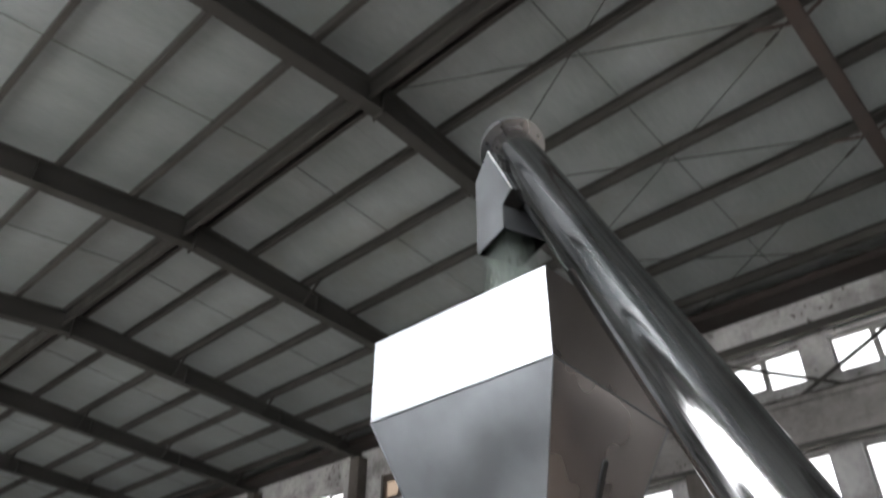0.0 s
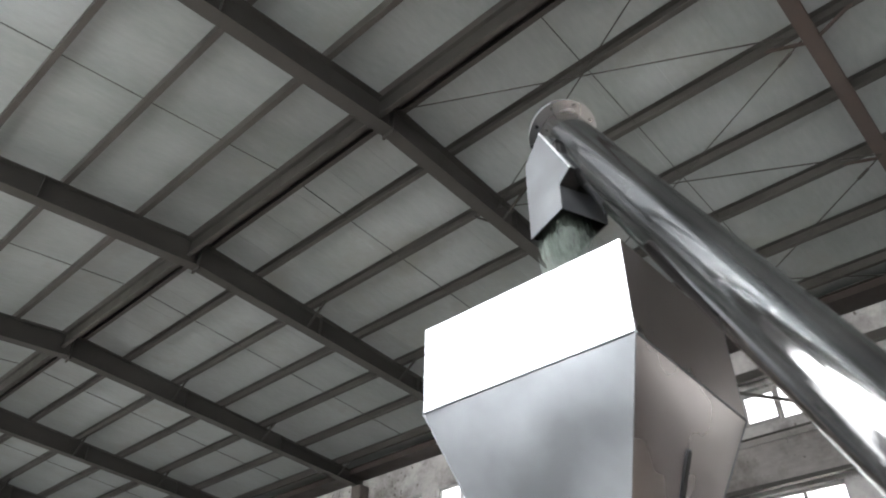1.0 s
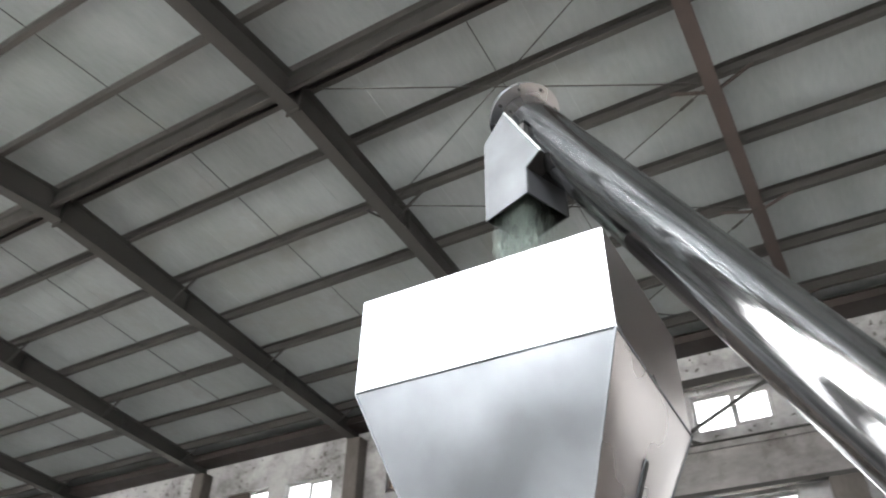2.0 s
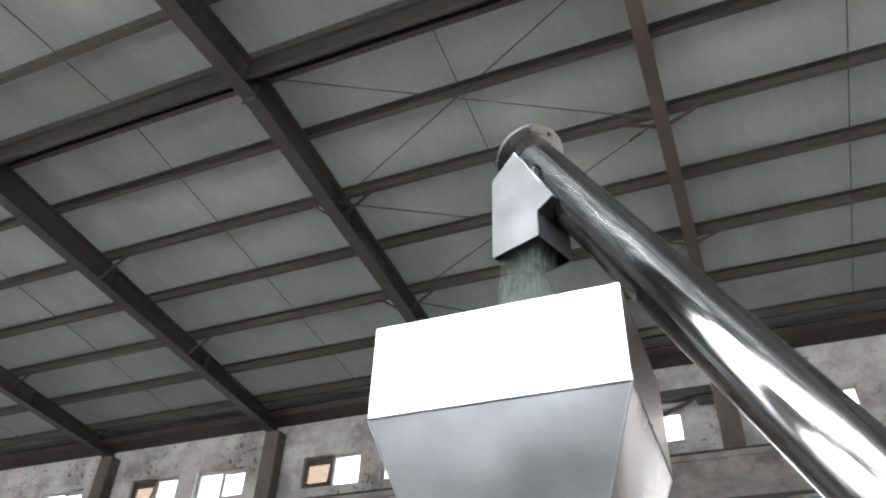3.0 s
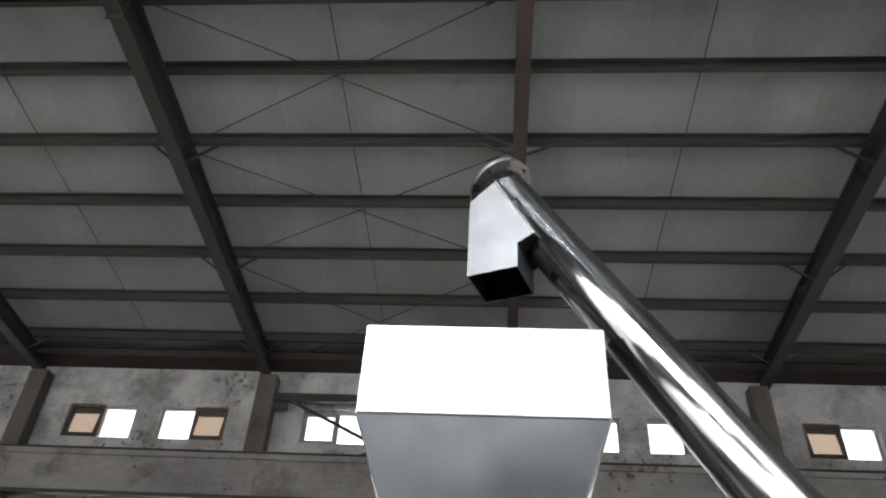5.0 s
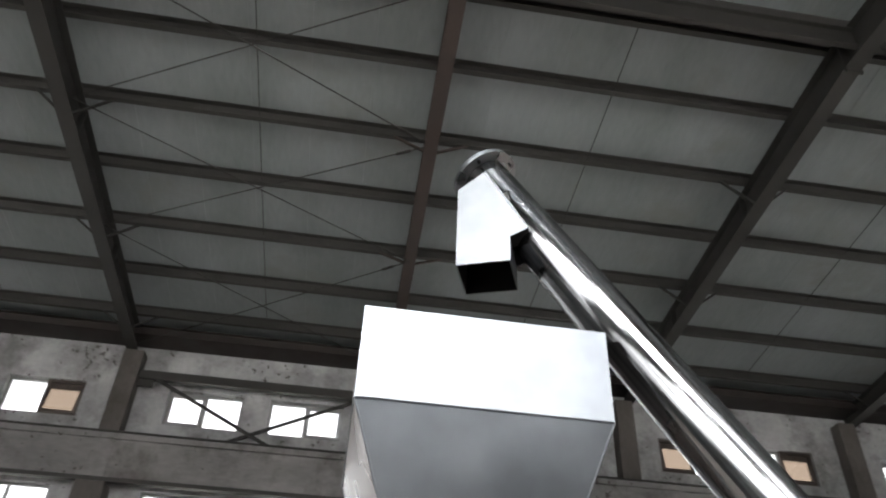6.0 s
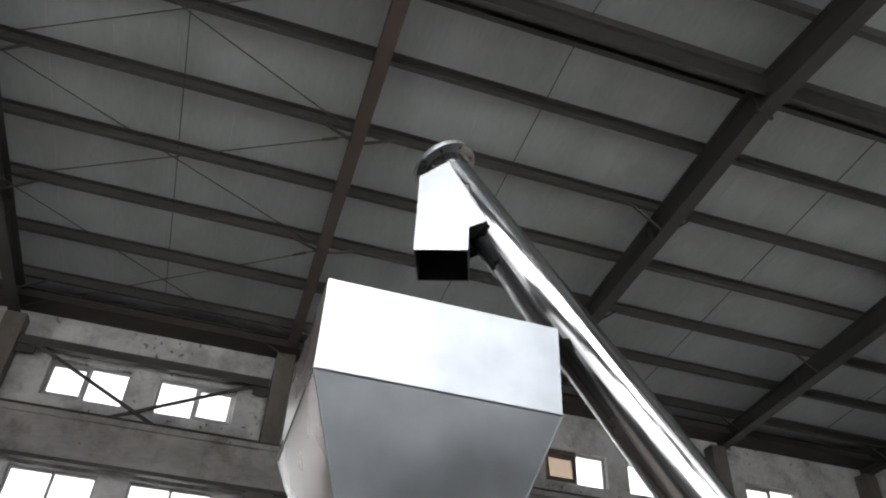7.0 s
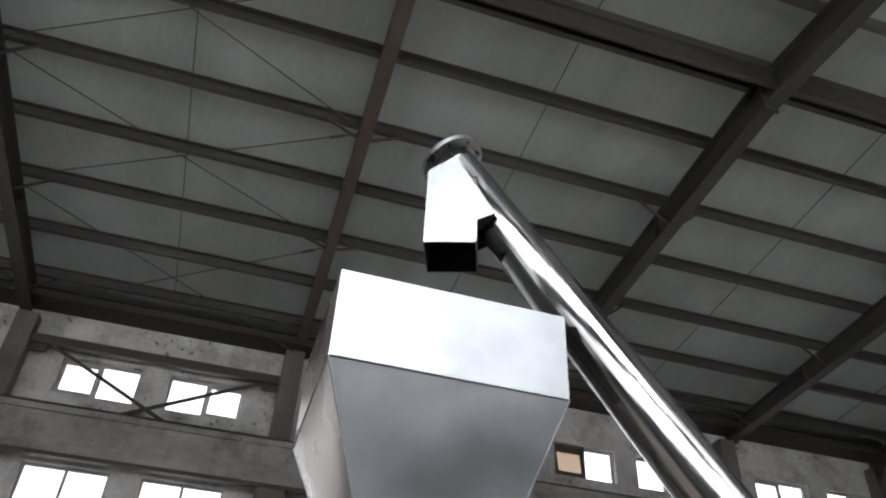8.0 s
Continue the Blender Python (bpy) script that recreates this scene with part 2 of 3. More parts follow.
def pierced_wall(us, zs, holes, thick, place):
    """A wall on a grid of lines, with reveals round each opening. place(u, depth, z) gives the point."""
    us, zs = sorted({round(u, 4) for u in us}), sorted({round(z, 4) for z in zs})
    bm, seen = bmesh.new(), {}

    def vert(u, d, z):
        key = (u, d, z)
        if key not in seen:
            seen[key] = bm.verts.new(place(u, d, z))
        return seen[key]

    def solid(i, j):
        if not (0 <= i < len(us) - 1 and 0 <= j < len(zs) - 1):
            return False
        u, z = (us[i] + us[i + 1]) / 2, (zs[j] + zs[j + 1]) / 2
        return not any(h[0] < u < h[1] and h[2] < z < h[3] for h in holes)

    for i in range(len(us) - 1):
        for j in range(len(zs) - 1):
            if not solid(i, j):
                continue
            u0, u1, z0, z1 = us[i], us[i + 1], zs[j], zs[j + 1]
            bm.faces.new((vert(u0, 0, z0), vert(u1, 0, z0), vert(u1, 0, z1), vert(u0, 0, z1)))
            bm.faces.new((vert(u0, thick, z1), vert(u1, thick, z1), vert(u1, thick, z0), vert(u0, thick, z0)))
            for di, dj, p, q in ((-1, 0, (u0, z0), (u0, z1)), (1, 0, (u1, z1), (u1, z0)), (0, -1, (u1, z0), (u0, z0)), (0, 1, (u0, z1), (u1, z1))):
                if not solid(i + di, j + dj):
                    bm.faces.new((vert(p[0], 0, p[1]), vert(q[0], 0, q[1]), vert(q[0], thick, q[1]), vert(p[0], thick, p[1])))
    bmesh.ops.recalc_face_normals(bm, faces=bm.faces[:])
    return bm


# ---- ground, floor, walls ----
tagged(part("ground", block(-2500, -2500, -0.5, 2500, 2500, -0.06), EARTH), "pale bare yard round the hall", "ground", kind="structure")
tagged(part("floor", block(WEST, SOUTH, -0.05, EAST, NORTH, 0.0), FLOOR), "worn grey concrete hall floor", "floor", kind="structure")

WINDOW_W, UP0, UP1, LOW0, LOW1 = 1.68, 8.357, 9.197, 3.8, 6.86
window_x = [x + HALF_BAY + s * 1.142 for x in RAFTER_X for s in (-1, 1)]
holes = [(x - WINDOW_W / 2, x + WINDOW_W / 2, a, b) for x in window_x for a, b in ((UP0, UP1), (LOW0, LOW1))]
us = [WEST, EAST] + [u for h in holes for u in h[:2]]
tagged(part("wall_north", pierced_wall(us, [0, LOW0, LOW1, UP0, UP1, 10.6], holes, 0.3, lambda u, d, z: (u, NORTH + d, z)), PLASTER),
       "grey plastered wall with stains and two rows of windows", "wall", kind="structure")
holes_s = [(x + 0.2, x + BAY - 0.2, z0, z1) for x in RAFTER_X if x + BAY - 0.2 < EAST for z0, z1, _ in SOUTH_ROWS]
us = [WEST, EAST] + [u for h in holes_s for u in h[:2]]
tagged(part("wall_south", pierced_wall(us, [0, 10.6] + [z for row in SOUTH_ROWS for z in row[:2]], holes_s, 0.3, lambda u, d, z: (u, SOUTH - d, z)), PLASTER),
       "grey plastered wall with two long rows of windows", "wall", kind="structure")


def gable(name, x, out):
    bm = slab([(x, SOUTH - 0.3, 0), (x, NORTH + 0.3, 0), (x, NORTH + 0.3, EAVE_Z), (x, NORTH + 0.3, roof_z(NORTH) + 0.18), (x, RIDGE_Y, roof_z(RIDGE_Y) + 0.18), (x, SOUTH - 0.3, roof_z(SOUTH) + 0.18)], 0.3)
    ob = tagged(part(name, bm, PLASTER), "grey plastered gable wall", "wall", kind="structure")
    ob.location.x = out


# Both openings are added out of view to let the east lamp in.
tagged(part("wall_east", pierced_wall([SOUTH - 0.3, -1.5, 1.0, 1.5, 4.0, NORTH + 0.3], [0, 4.0, 7.6, EAVE_Z], [(-1.5, 1.0, 4.0, 7.6), (1.5, 4.0, 4.0, 7.6)], 0.3, lambda u, d, z: (EAST + d, u, z)), PLASTER),
       "grey plastered gable wall with two added unseen openings", "wall", kind="structure")
tagged(part("gable_east", slab([(EAST, SOUTH - 0.3, EAVE_Z), (EAST, NORTH + 0.3, EAVE_Z), (EAST, NORTH + 0.3, roof_z(NORTH) + 0.18), (EAST, RIDGE_Y, roof_z(RIDGE_Y) + 0.18), (EAST, SOUTH - 0.3, roof_z(SOUTH) + 0.18)], 0.3), PLASTER),
       "grey plastered gable top under the roof", "wall", kind="structure")
gable("wall_west", WEST - 0.3, 0.0)


# ---- roof ----
LIGHT_X, LIGHT_Y = (WEST - 0.3 + 31.0, WEST - 0.3 + 43.0), (-5.3, -1.3)     # unseen opening added in the south slope


def roof_sheet():
    """Flat insulated panels, a metre wide, with narrow sunk joints, on both slopes."""
    bm = bmesh.new()
    xs, x = [], WEST - 0.3
    while x < EAST + 0.3:
        xs += [(x, 0.004), (x + 0.004, 0.0), (x + 0.996, 0.0), (x + 0.9995, 0.004)]
        x += 1.0
    for stops in ((RIDGE_Y, NORTH + 0.3), (RIDGE_Y, LIGHT_Y[1], LIGHT_Y[0], SOUTH - 0.3)):
        rows = [[bm.verts.new((u, y, roof_z(y) + 0.2 + h)) for u, h in xs] for y in stops]
        for k, (upper, lower) in enumerate(zip(rows[:-1], rows[1:])):
            for i in range(len(xs) - 1):
                if len(stops) == 4 and k == 1 and LIGHT_X[0] < (xs[i][0] + xs[i + 1][0]) / 2 < LIGHT_X[1]:
                    continue
                bm.faces.new((upper[i], upper[i + 1], lower[i + 1], lower[i]))
    return bm


ob = tagged(part("ceiling", roof_sheet(), ROOF), "pale grey flat roof panels on both slopes", "roof", kind="structure")
thick = ob.modifiers.new("thickness", "SOLIDIFY")
thick.thickness, thick.offset = 0.03, 1.0
# Added out of view so that the tube mirrors a bright band.
for k in range(12):
    x, (y0, y1) = LIGHT_X[0] + k, LIGHT_Y
    ob = part("added_roof_light", slab([(x + 0.01, y0, roof_z(y0) + 0.22), (x + 0.99, y0, roof_z(y0) + 0.22), (x + 0.99, y1, roof_z(y1) + 0.22), (x + 0.01, y1, roof_z(y1) + 0.22)], 0.004), PANE_ROOF)
    tagged(ob, "unseen milky roof sheet added for the tube's reflection", "roof light", kind="structure")


def purlin(y, flip):
    """A lipped channel the length of the hall."""
    z, t, h, w = roof_z(y) - 0.045, 0.006, 0.245, 0.1
    ob = empty("purlin", "dark grey-brown steel channel purlin under the roof panels", "purlin", "roof purlins")
    lo, hi = (y, y + w) if flip > 0 else (y + t - w, y + t)
    back, edge = (hi - t, lo) if flip > 0 else (lo, hi - t)
    part("web", block(WEST, back, z + t, EAST, back + t, z + h - 0.004 - t), PURLIN, ob)
    part("top_flange", block(WEST, lo, z + h - 0.004 - t, EAST, hi, z + h - 0.004), PURLIN, ob)
    part("bottom_flange", block(WEST, lo, z, EAST, hi, z + t), PURLIN, ob)
    part("lip", block(WEST, edge, z + t, EAST, edge + t, z + 0.03), PURLIN, ob)


PURLIN_Y = [RIDGE_Y + 0.17] + [5.657 + PURLIN_STEP * k for k in range(6)]
for y in PURLIN_Y:
    purlin(y, 1)
    purlin(2 * RIDGE_Y - y, -1)
for end, s in ((NORTH, -1), (SOUTH, 1)):
    eave = empty("eave_beam", "dark brown steel eave beam along the wall top", "beam", "eave beams")
    lo, hi = sorted((end + s * 0.005, end + s * 0.68))
    part("bottom_flange", block(WEST, lo, EAVE_Z, EAST, hi, EAVE_Z + 0.016), EAVE_STEEL, eave)
    lo, hi = sorted((end + s * 0.62, end + s * 0.632))
    part("web", block(WEST, lo, EAVE_Z + 0.017, EAST, hi, roof_z(end + s * 0.62) - 0.03), EAVE_STEEL, eave)
    lo, hi = sorted((end + s * 0.54, end + s * 0.7))
    part("top_flange", block(WEST, lo, roof_z(end + s * 0.62) - 0.029, EAST, hi, roof_z(end + s * 0.62) - 0.012), EAVE_STEEL, eave)
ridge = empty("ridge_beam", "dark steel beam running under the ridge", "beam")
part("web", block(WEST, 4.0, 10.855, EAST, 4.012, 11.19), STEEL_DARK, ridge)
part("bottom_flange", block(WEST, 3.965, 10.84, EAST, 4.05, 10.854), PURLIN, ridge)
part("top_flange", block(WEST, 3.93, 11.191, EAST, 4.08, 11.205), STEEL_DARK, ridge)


def rafter(x, slender):
    """A tapered I-section from eave to ridge to eave."""
    ob = empty("rafter", "slender red-brown steel rafter" if slender else "dark brown tapered steel roof rafter", "rafter", "roof rafters")
    mat = STEEL_BROWN if slender else STEEL_DARK
    half = 0.112 if slender else 0.13
    mid, knee = (10.85, 10.2) if slender else (10.66, 9.93)
    for end, s in ((NORTH - 0.02, 1), (SOUTH + 0.02, -1)):
        a, b = (RIDGE_Y, mid), (end, knee)
        t0, t1 = roof_z(RIDGE_Y) - 0.05, roof_z(end) - 0.05
        part("web", slab([(x - 0.006, a[0], a[1]), (x - 0.006, b[0], b[1]), (x - 0.006, b[0], t1), (x - 0.006, a[0], t0)], 0.012 * s), mat, ob)
        part("bottom_flange", slab([(x - half, a[0], a[1]), (x + half, a[0], a[1]), (x + half, b[0], b[1]), (x - half, b[0], b[1])], -0.016 * s), mat, ob)
        part("top_flange", slab([(x - half, a[0], t0 - 0.016), (x + half, a[0], t0 - 0.016), (x + half, b[0], t1 - 0.016), (x - half, b[0], t1 - 0.016)], 0.012 * s), mat, ob)
        for k in (0.33, 0.66):
            y = a[0] + (b[0] - a[0]) * k
            z = a[1] + (b[1] - a[1]) * k
            part("stiffener", block(x - half * 0.9, y - 0.005, z + 0.02, x + half * 0.9, y + 0.005, roof_z(y) - 0.03), mat, ob)
    if not slender:
        part("ridge_plate", block(x - half, RIDGE_Y - 0.02, mid - 0.1, x + half, RIDGE_Y + 0.02, roof_z(RIDGE_Y) - 0.01), mat, ob)
    for k in (2, 4, 6):
        y = PURLIN_Y[k]
        z = mid + (knee - mid) * (y - RIDGE_Y) / (NORTH - RIDGE_Y)
        for s in (-1, 1):
            part("fly_brace", bar((x + s * 0.06, y, z + 0.01), (x + s * 0.66, y + 0.04, roof_z(y) - 0.02), 0.05, 0.035), mat, ob)


RAFTER_SHIFT = {6: -0.08, 7: 0.065, 8: 0.17, 9: 0.25}     # rafters that sit a little off their columns
for k, x in enumerate(RAFTER_X):
    rafter(x + RAFTER_SHIFT.get(k, -0.09), x == BROWN_X)
rafter(EAST - 0.2, False)

for x in RAFTER_X:
    for k, (y0, y1) in enumerate(zip(PURLIN_Y[:-1], PURLIN_Y[1:])):
        tagged(part("sag_rod", rod((x + HALF_BAY, y0 + 0.01, roof_z(y0) + 0.1), (x + HALF_BAY, y1, roof_z(y1) + 0.1), 0.009, 6), STEEL_DARK), "thin steel sag rod between purlins", "rod", "sag rods")
        tagged(part("sag_rod", rod((x + HALF_BAY, 2 * RIDGE_Y - y0 - 0.01, roof_z(y0) + 0.1), (x + HALF_BAY, 2 * RIDGE_Y - y1, roof_z(y1) + 0.1), 0.009, 6), STEEL_DARK), "thin steel sag rod between purlins", "rod", "sag rods")


def brace_rod(x0, y0, x1, y1):
    ob = empty("brace_rod", "thin dark steel bracing rod crossing a roof bay", "rod", "roof bracing")
    a, b = Vector((x0, y0, roof_z(y0) - 0.286)), Vector((x1, y1, roof_z(y1) - 0.286))
    part("rod", rod(a, b, 0.012, 6), STEEL_DARK, ob)
    d = (b - a).normalized()
    part("turnbuckle", rod(b - d * 0.62, b - d * 0.35, 0.028, 8), STEEL_DARK, ob)


A_X = RAFTER_X[6]
BRACE_Y = (4.1, 7.06, 10.05, 14.0)
for k in range(3):
    y0, y1 = BRACE_Y[k:k + 2]
    brace_rod(A_X - 0.06, y0, BROWN_X + 0.05, y1)
    brace_rod(A_X - 0.06, y1, BROWN_X + 0.05, y0)

# ---- columns and crane beam ----
def column(x):
    ob = empty("column", "grimy brown-grey concrete column on the window wall", "column", "wall columns")
    part("lower_shaft", block(x - 0.3, NORTH - 0.5, 0, x + 0.3, NORTH - 0.01, 6.84, 0.02), GRIMY, ob)
    part("pilaster", block(x - 0.2, NORTH - 0.455, 6.94, x + 0.2, NORTH - 0.425, 7.75, 0.008), CONCRETE, ob)
    part("upper_shaft", block(x - 0.22, NORTH - 0.38, 7.925, x + 0.22, NORTH - 0.01, 9.92 if x != BROWN_X else EAVE_Z - 0.02, 0.02), GRIMY, ob)


for x in RAFTER_X + [EAST - 0.26]:
    column(x)
ob = empty("crane_beam", "stained raw concrete beam along the wall with a dark steel cap", "beam")
part("beam_body", block(WEST + 0.02, NORTH - 0.42, 6.94, EAST - 0.02, NORTH - 0.01, 7.75, 0.015), CONCRETE, ob)
part("ledge", block(WEST + 0.02, NORTH - 0.47, 7.753, EAST - 0.02, NORTH - 0.01, 7.882, 0.012), CONCRETE, ob, "pale concrete ledge")
part("cap_plate", block(WEST + 0.02, NORTH - 0.5, 7.885, EAST - 0.02, NORTH - 0.01, 7.92, 0.006), STEEL_DARK, ob, "thin dark steel cap plate")
part("edge_strip", block(WEST + 0.02, NORTH - 0.47, 6.85, EAST - 0.02, NORTH - 0.32, 6.936, 0.006), STEEL_DARK, ob, "dark steel edge strip")

ob = empty("wall_bracing", "dark steel cross bracing between two columns before the windows", "bracing")
x0, x1, y = A_X + 0.24, BROWN_X - 0.24, NORTH - 0.25
part("top_beam", block(x0, y - 0.08, 9.26, x1, y + 0.08, 9.46, 0.006), STEEL_DARK, ob)
part("diagonal", bar((x0 + 0.36, y - 0.04, 9.3), (x0 + 3.12, y - 0.04, 7.95), 0.05, 0.07), STEEL_DARK, ob)
part("diagonal", bar((x1 - 0.3, y + 0.04, 9.3), (x1 - 3.15, y + 0.04, 7.97), 0.05, 0.07), STEEL_DARK, ob)
part("gusset", block(x0, y - 0.02, 9.08, x0 + 0.35, y + 0.02, 9.258), STEEL_DARK, ob)
part("gusset", block(x1 - 0.35, y - 0.02, 9.08, x1, y + 0.02, 9.258), STEEL_DARK, ob)


# ---- windows ----
def window(name, w, h, style):
    """Frame, mullion and two panes in an opening; style names the sash that stands tilted in."""
    ob = empty(name, "grey framed two-light window" + {0: "", 1: " with one sash tilted open", 2: " with one closed inner sash"}[abs(style)], "window", kind="structure")
    f = 0.05
    for a, b, c, d in ((-w / 2, w / 2, 0, f), (-w / 2, w / 2, h - f, h), (-w / 2, -w / 2 + f, f, h - f), (w / 2 - f, w / 2, f, h - f), (-0.03, 0.03, f, h - f)):
        part("window_frame", block(a, 0.02, c, b, 0.09, d), FRAME, ob)
    if abs(style) == 2:
        a, b = (0.036, w / 2 - f - 0.004) if style > 0 else (-w / 2 + f + 0.004, -0.036)
        for e in ((a, 0.054, b, 0.115), (a, h - 0.125, b, h - 0.054), (a, 0.117, a + 0.05, h - 0.127), (b - 0.05, 0.117, b, h - 0.127)):
            part("sash_frame", block(e[0], 0.0, e[1], e[2], 0.046, e[3]), FRAME, ob, "closed inner sash frame")
    for side in (-1, 1):
        a, b = (0.032, w / 2 - f) if side > 0 else (-w / 2 + f, -0.032)
        if style == side:
            for e in ((a - 0.03, 0, b + 0.05, 0.05), (a - 0.03, h - 0.06, b + 0.05, h), (a - 0.03, 0.052, a + 0.03, h - 0.062), (b - 0.01, 0.052, b + 0.05, h - 0.062)):
                part("vent_frame", block(e[0], -0.06, e[1], e[2], 0.016, e[3]), FRAME_DARK, ob, "dark brown vent frame")
            sash = part("sash", block(a, -0.02, 0, b, 0.02, 0.06), FRAME_DARK, ob, "dark tilted sash")
            bm = bmesh.new()
            for e in ((a, 0, b, 0.065), (a, h - 0.24, b, h - 0.06), (a, 0.05, a + 0.06, h - 0.15), (b - 0.06, 0.05, b, h - 0.15)):
                box(bm, e[0], -0.02, e[1], e[2], 0.02, e[3])
            bm.to_mesh(sash.data)
            bm.free()
            sash.location, sash.rotation_euler = (0, 0.0, 0.05), (radians(-9), 0, 0)
            sash.location.y = -0.085
            pane = part("pane", block(a + 0.05, -0.004, 0.05, b - 0.05, 0.004, h - 0.2), PANE_WARM, sash, "pane tinted warm for its reflection")
        else:
            pane = part("pane", block(a, 0.05, f, b, 0.058, h - f), PANE, ob)
        pane.visible_shadow = False
    part("window_sill", block(-w / 2, -0.03, -0.034, w / 2, 0.1, -0.004), CONCRETE, ob)
    return ob


UPPER_STYLE = {8: -1, 10: -1, 11: 1, 14: -1, 15: 1, 16: -1, 17: 1}
made = {}
for i, x in enumerate(window_x):
    if x + WINDOW_W / 2 > EAST:
        continue
    style = UPPER_STYLE.get(i, 2 if i % 2 else -2)
    for lower in (False, True):
        key = (lower, 0 if lower else style)
        m = pose(x, NORTH + 0.12, (LOW0 if lower else UP0) + 0.002)
        if key not in made:
            made[key] = window("window", WINDOW_W - 0.006, (LOW1 - LOW0 if lower else UP1 - UP0) - 0.006, key[1])
            made[key].matrix_basis = m
        else:
            copy_thing(made[key], m)

# ---- the hopper ----
TURN = pose(0, 0, 0, 0, 0, 0.22)
HW, HD, HB, HT = 0.761, 0.645, 2.602, 2.906
HB_BACK = 2.568                                       # the back edge of the box hangs lower


def bowed_panel(corners, bulge, parent, material):
    """A funnel side that swells a little between its seams, as thin sheet does."""
    a, b, c, d = [Vector(p) for p in corners]
    n = (b - a).cross(d - a).normalized()
    if n.z > 0:
        n = -n
    bm, k = bmesh.new(), 12
    sides = []
    for off in (0.0, -0.003):
        rows = []
        for i in range(k + 1):
            u = i / k
            row = []
            for j in range(k + 1):
                v = j / k
                w = (math.sin(math.pi * u) * math.sin(math.pi * v)) ** 0.6 if 0 < i < k and 0 < j < k else 0.0
                row.append(bm.verts.new(a.lerp(b, u).lerp(d.lerp(c, u), v) + n * (bulge * w + off)))
            rows.append(row)
        sides.append(rows)
    for rows in sides:
        for i in range(k):
            for j in range(k):
                bm.faces.new((rows[i][j], rows[i + 1][j], rows[i + 1][j + 1], rows[i][j + 1]))
    bmesh.ops.recalc_face_normals(bm, faces=bm.faces[:])
    smooth(part("funnel_panel", bm, material, parent))


def hopper():
    ob = empty("hopper", "pale galvanised sheet-metal feed hopper with a square upper box", "hopper", m=TURN)
    t = 0.004
    part("front_panel", slab([(0, 0, HB), (HW, 0, HB), (HW, 0, HT), (0, 0, HT)], -t), SHEET, ob)
    part("back_panel", slab([(0, HD, HB_BACK), (HW, HD, HB_BACK), (HW, HD, HT), (0, HD, HT)], t), SHEET, ob)
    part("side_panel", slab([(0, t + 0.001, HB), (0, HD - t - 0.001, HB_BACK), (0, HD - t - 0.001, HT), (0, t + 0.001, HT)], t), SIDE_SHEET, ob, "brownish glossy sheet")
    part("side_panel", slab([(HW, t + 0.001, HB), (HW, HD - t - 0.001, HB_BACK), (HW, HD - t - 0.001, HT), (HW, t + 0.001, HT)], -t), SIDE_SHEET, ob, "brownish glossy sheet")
    low, cx = HB - 0.72, HW / 2
    top = [(0, 0, HB - 0.001), (HW, 0, HB - 0.001), (HW, HD, HB_BACK - 0.001), (0, HD, HB_BACK - 0.001)]
    o = 0.105
    cy = 0.22 + o
    bot = [(cx - o, cy - o, low), (cx + o, cy - o, low), (cx + o, cy + o, low), (cx - o, cy + o, low)]
    for i in range(4):
        j = (i + 1) % 4
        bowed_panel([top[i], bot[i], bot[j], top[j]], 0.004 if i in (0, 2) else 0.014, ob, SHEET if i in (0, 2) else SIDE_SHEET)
    for i in range(4):
        j = (i + 1) % 4
        part("weld_seam", rod(top[i], top[j], 0.0035, 6), SHEET, ob, "thin welded seam")
        part("weld_seam", rod(top[i], bot[i], 0.0035, 6), SHEET, ob, "thin welded seam")
    # the sight slot down the side funnel
    a, b = Vector(top[1]).lerp(Vector(top[2]), 0.5), Vector(bot[1]).lerp(Vector(bot[2]), 0.5)
    n = Vector((HB - low, 0, -(HW - cx - o))).normalized()
    s0, s1 = a.lerp(b, 0.28) + n * 0.003, a.lerp(b, 0.62) + n * 0.003
    d = (s1 - s0).normalized()
    y = Vector((0, 1, 0))

    def capsule(r, lift):
        return [s0 + n * lift + (-d * math.sin(q) + y * math.cos(q)) * r for q in [math.pi * i / 8 for i in range(9)]] + \
               [s1 + n * lift + (d * math.sin(q) - y * math.cos(q)) * r for q in [math.pi * i / 8 for i in range(9)]]

    rim = part("slot_rim", slab(capsule(0.014, 0.01), 0.003), SHEET, ob)
    # The slot's opening is a thin sheet coloured dark like its shade.
    part("sight_slot", slab(capsule(0.01, 0.0145), 0.001), INSIDE, rim, "dark narrow sight slot")
    part("outlet", block(cx - o, cy - o, low - 0.25, cx + o, cy + o, low - 0.002, 0.004), SHEET, ob)
    part("stand", block(cx - 0.25, cy - 0.25, 0.0, cx + 0.25, cy + 0.25, low - 0.252, 0.01), STEEL_DARK, ob, "dark steel machine stand")
    return ob


hopper()

# ---- the screw conveyor ----
AZ, INC = radians(-27.0), radians(60.22)
DOWN = Vector((math.cos(AZ) * math.cos(INC), math.sin(AZ) * math.cos(INC), -math.sin(INC)))
TUBE_R = 0.0962
AXIS = Vector((0.485, 0.299, 3.7))


def along(s):
    """A point on the tube's axis, s metres down from the reference point."""
    return AXIS + DOWN * s


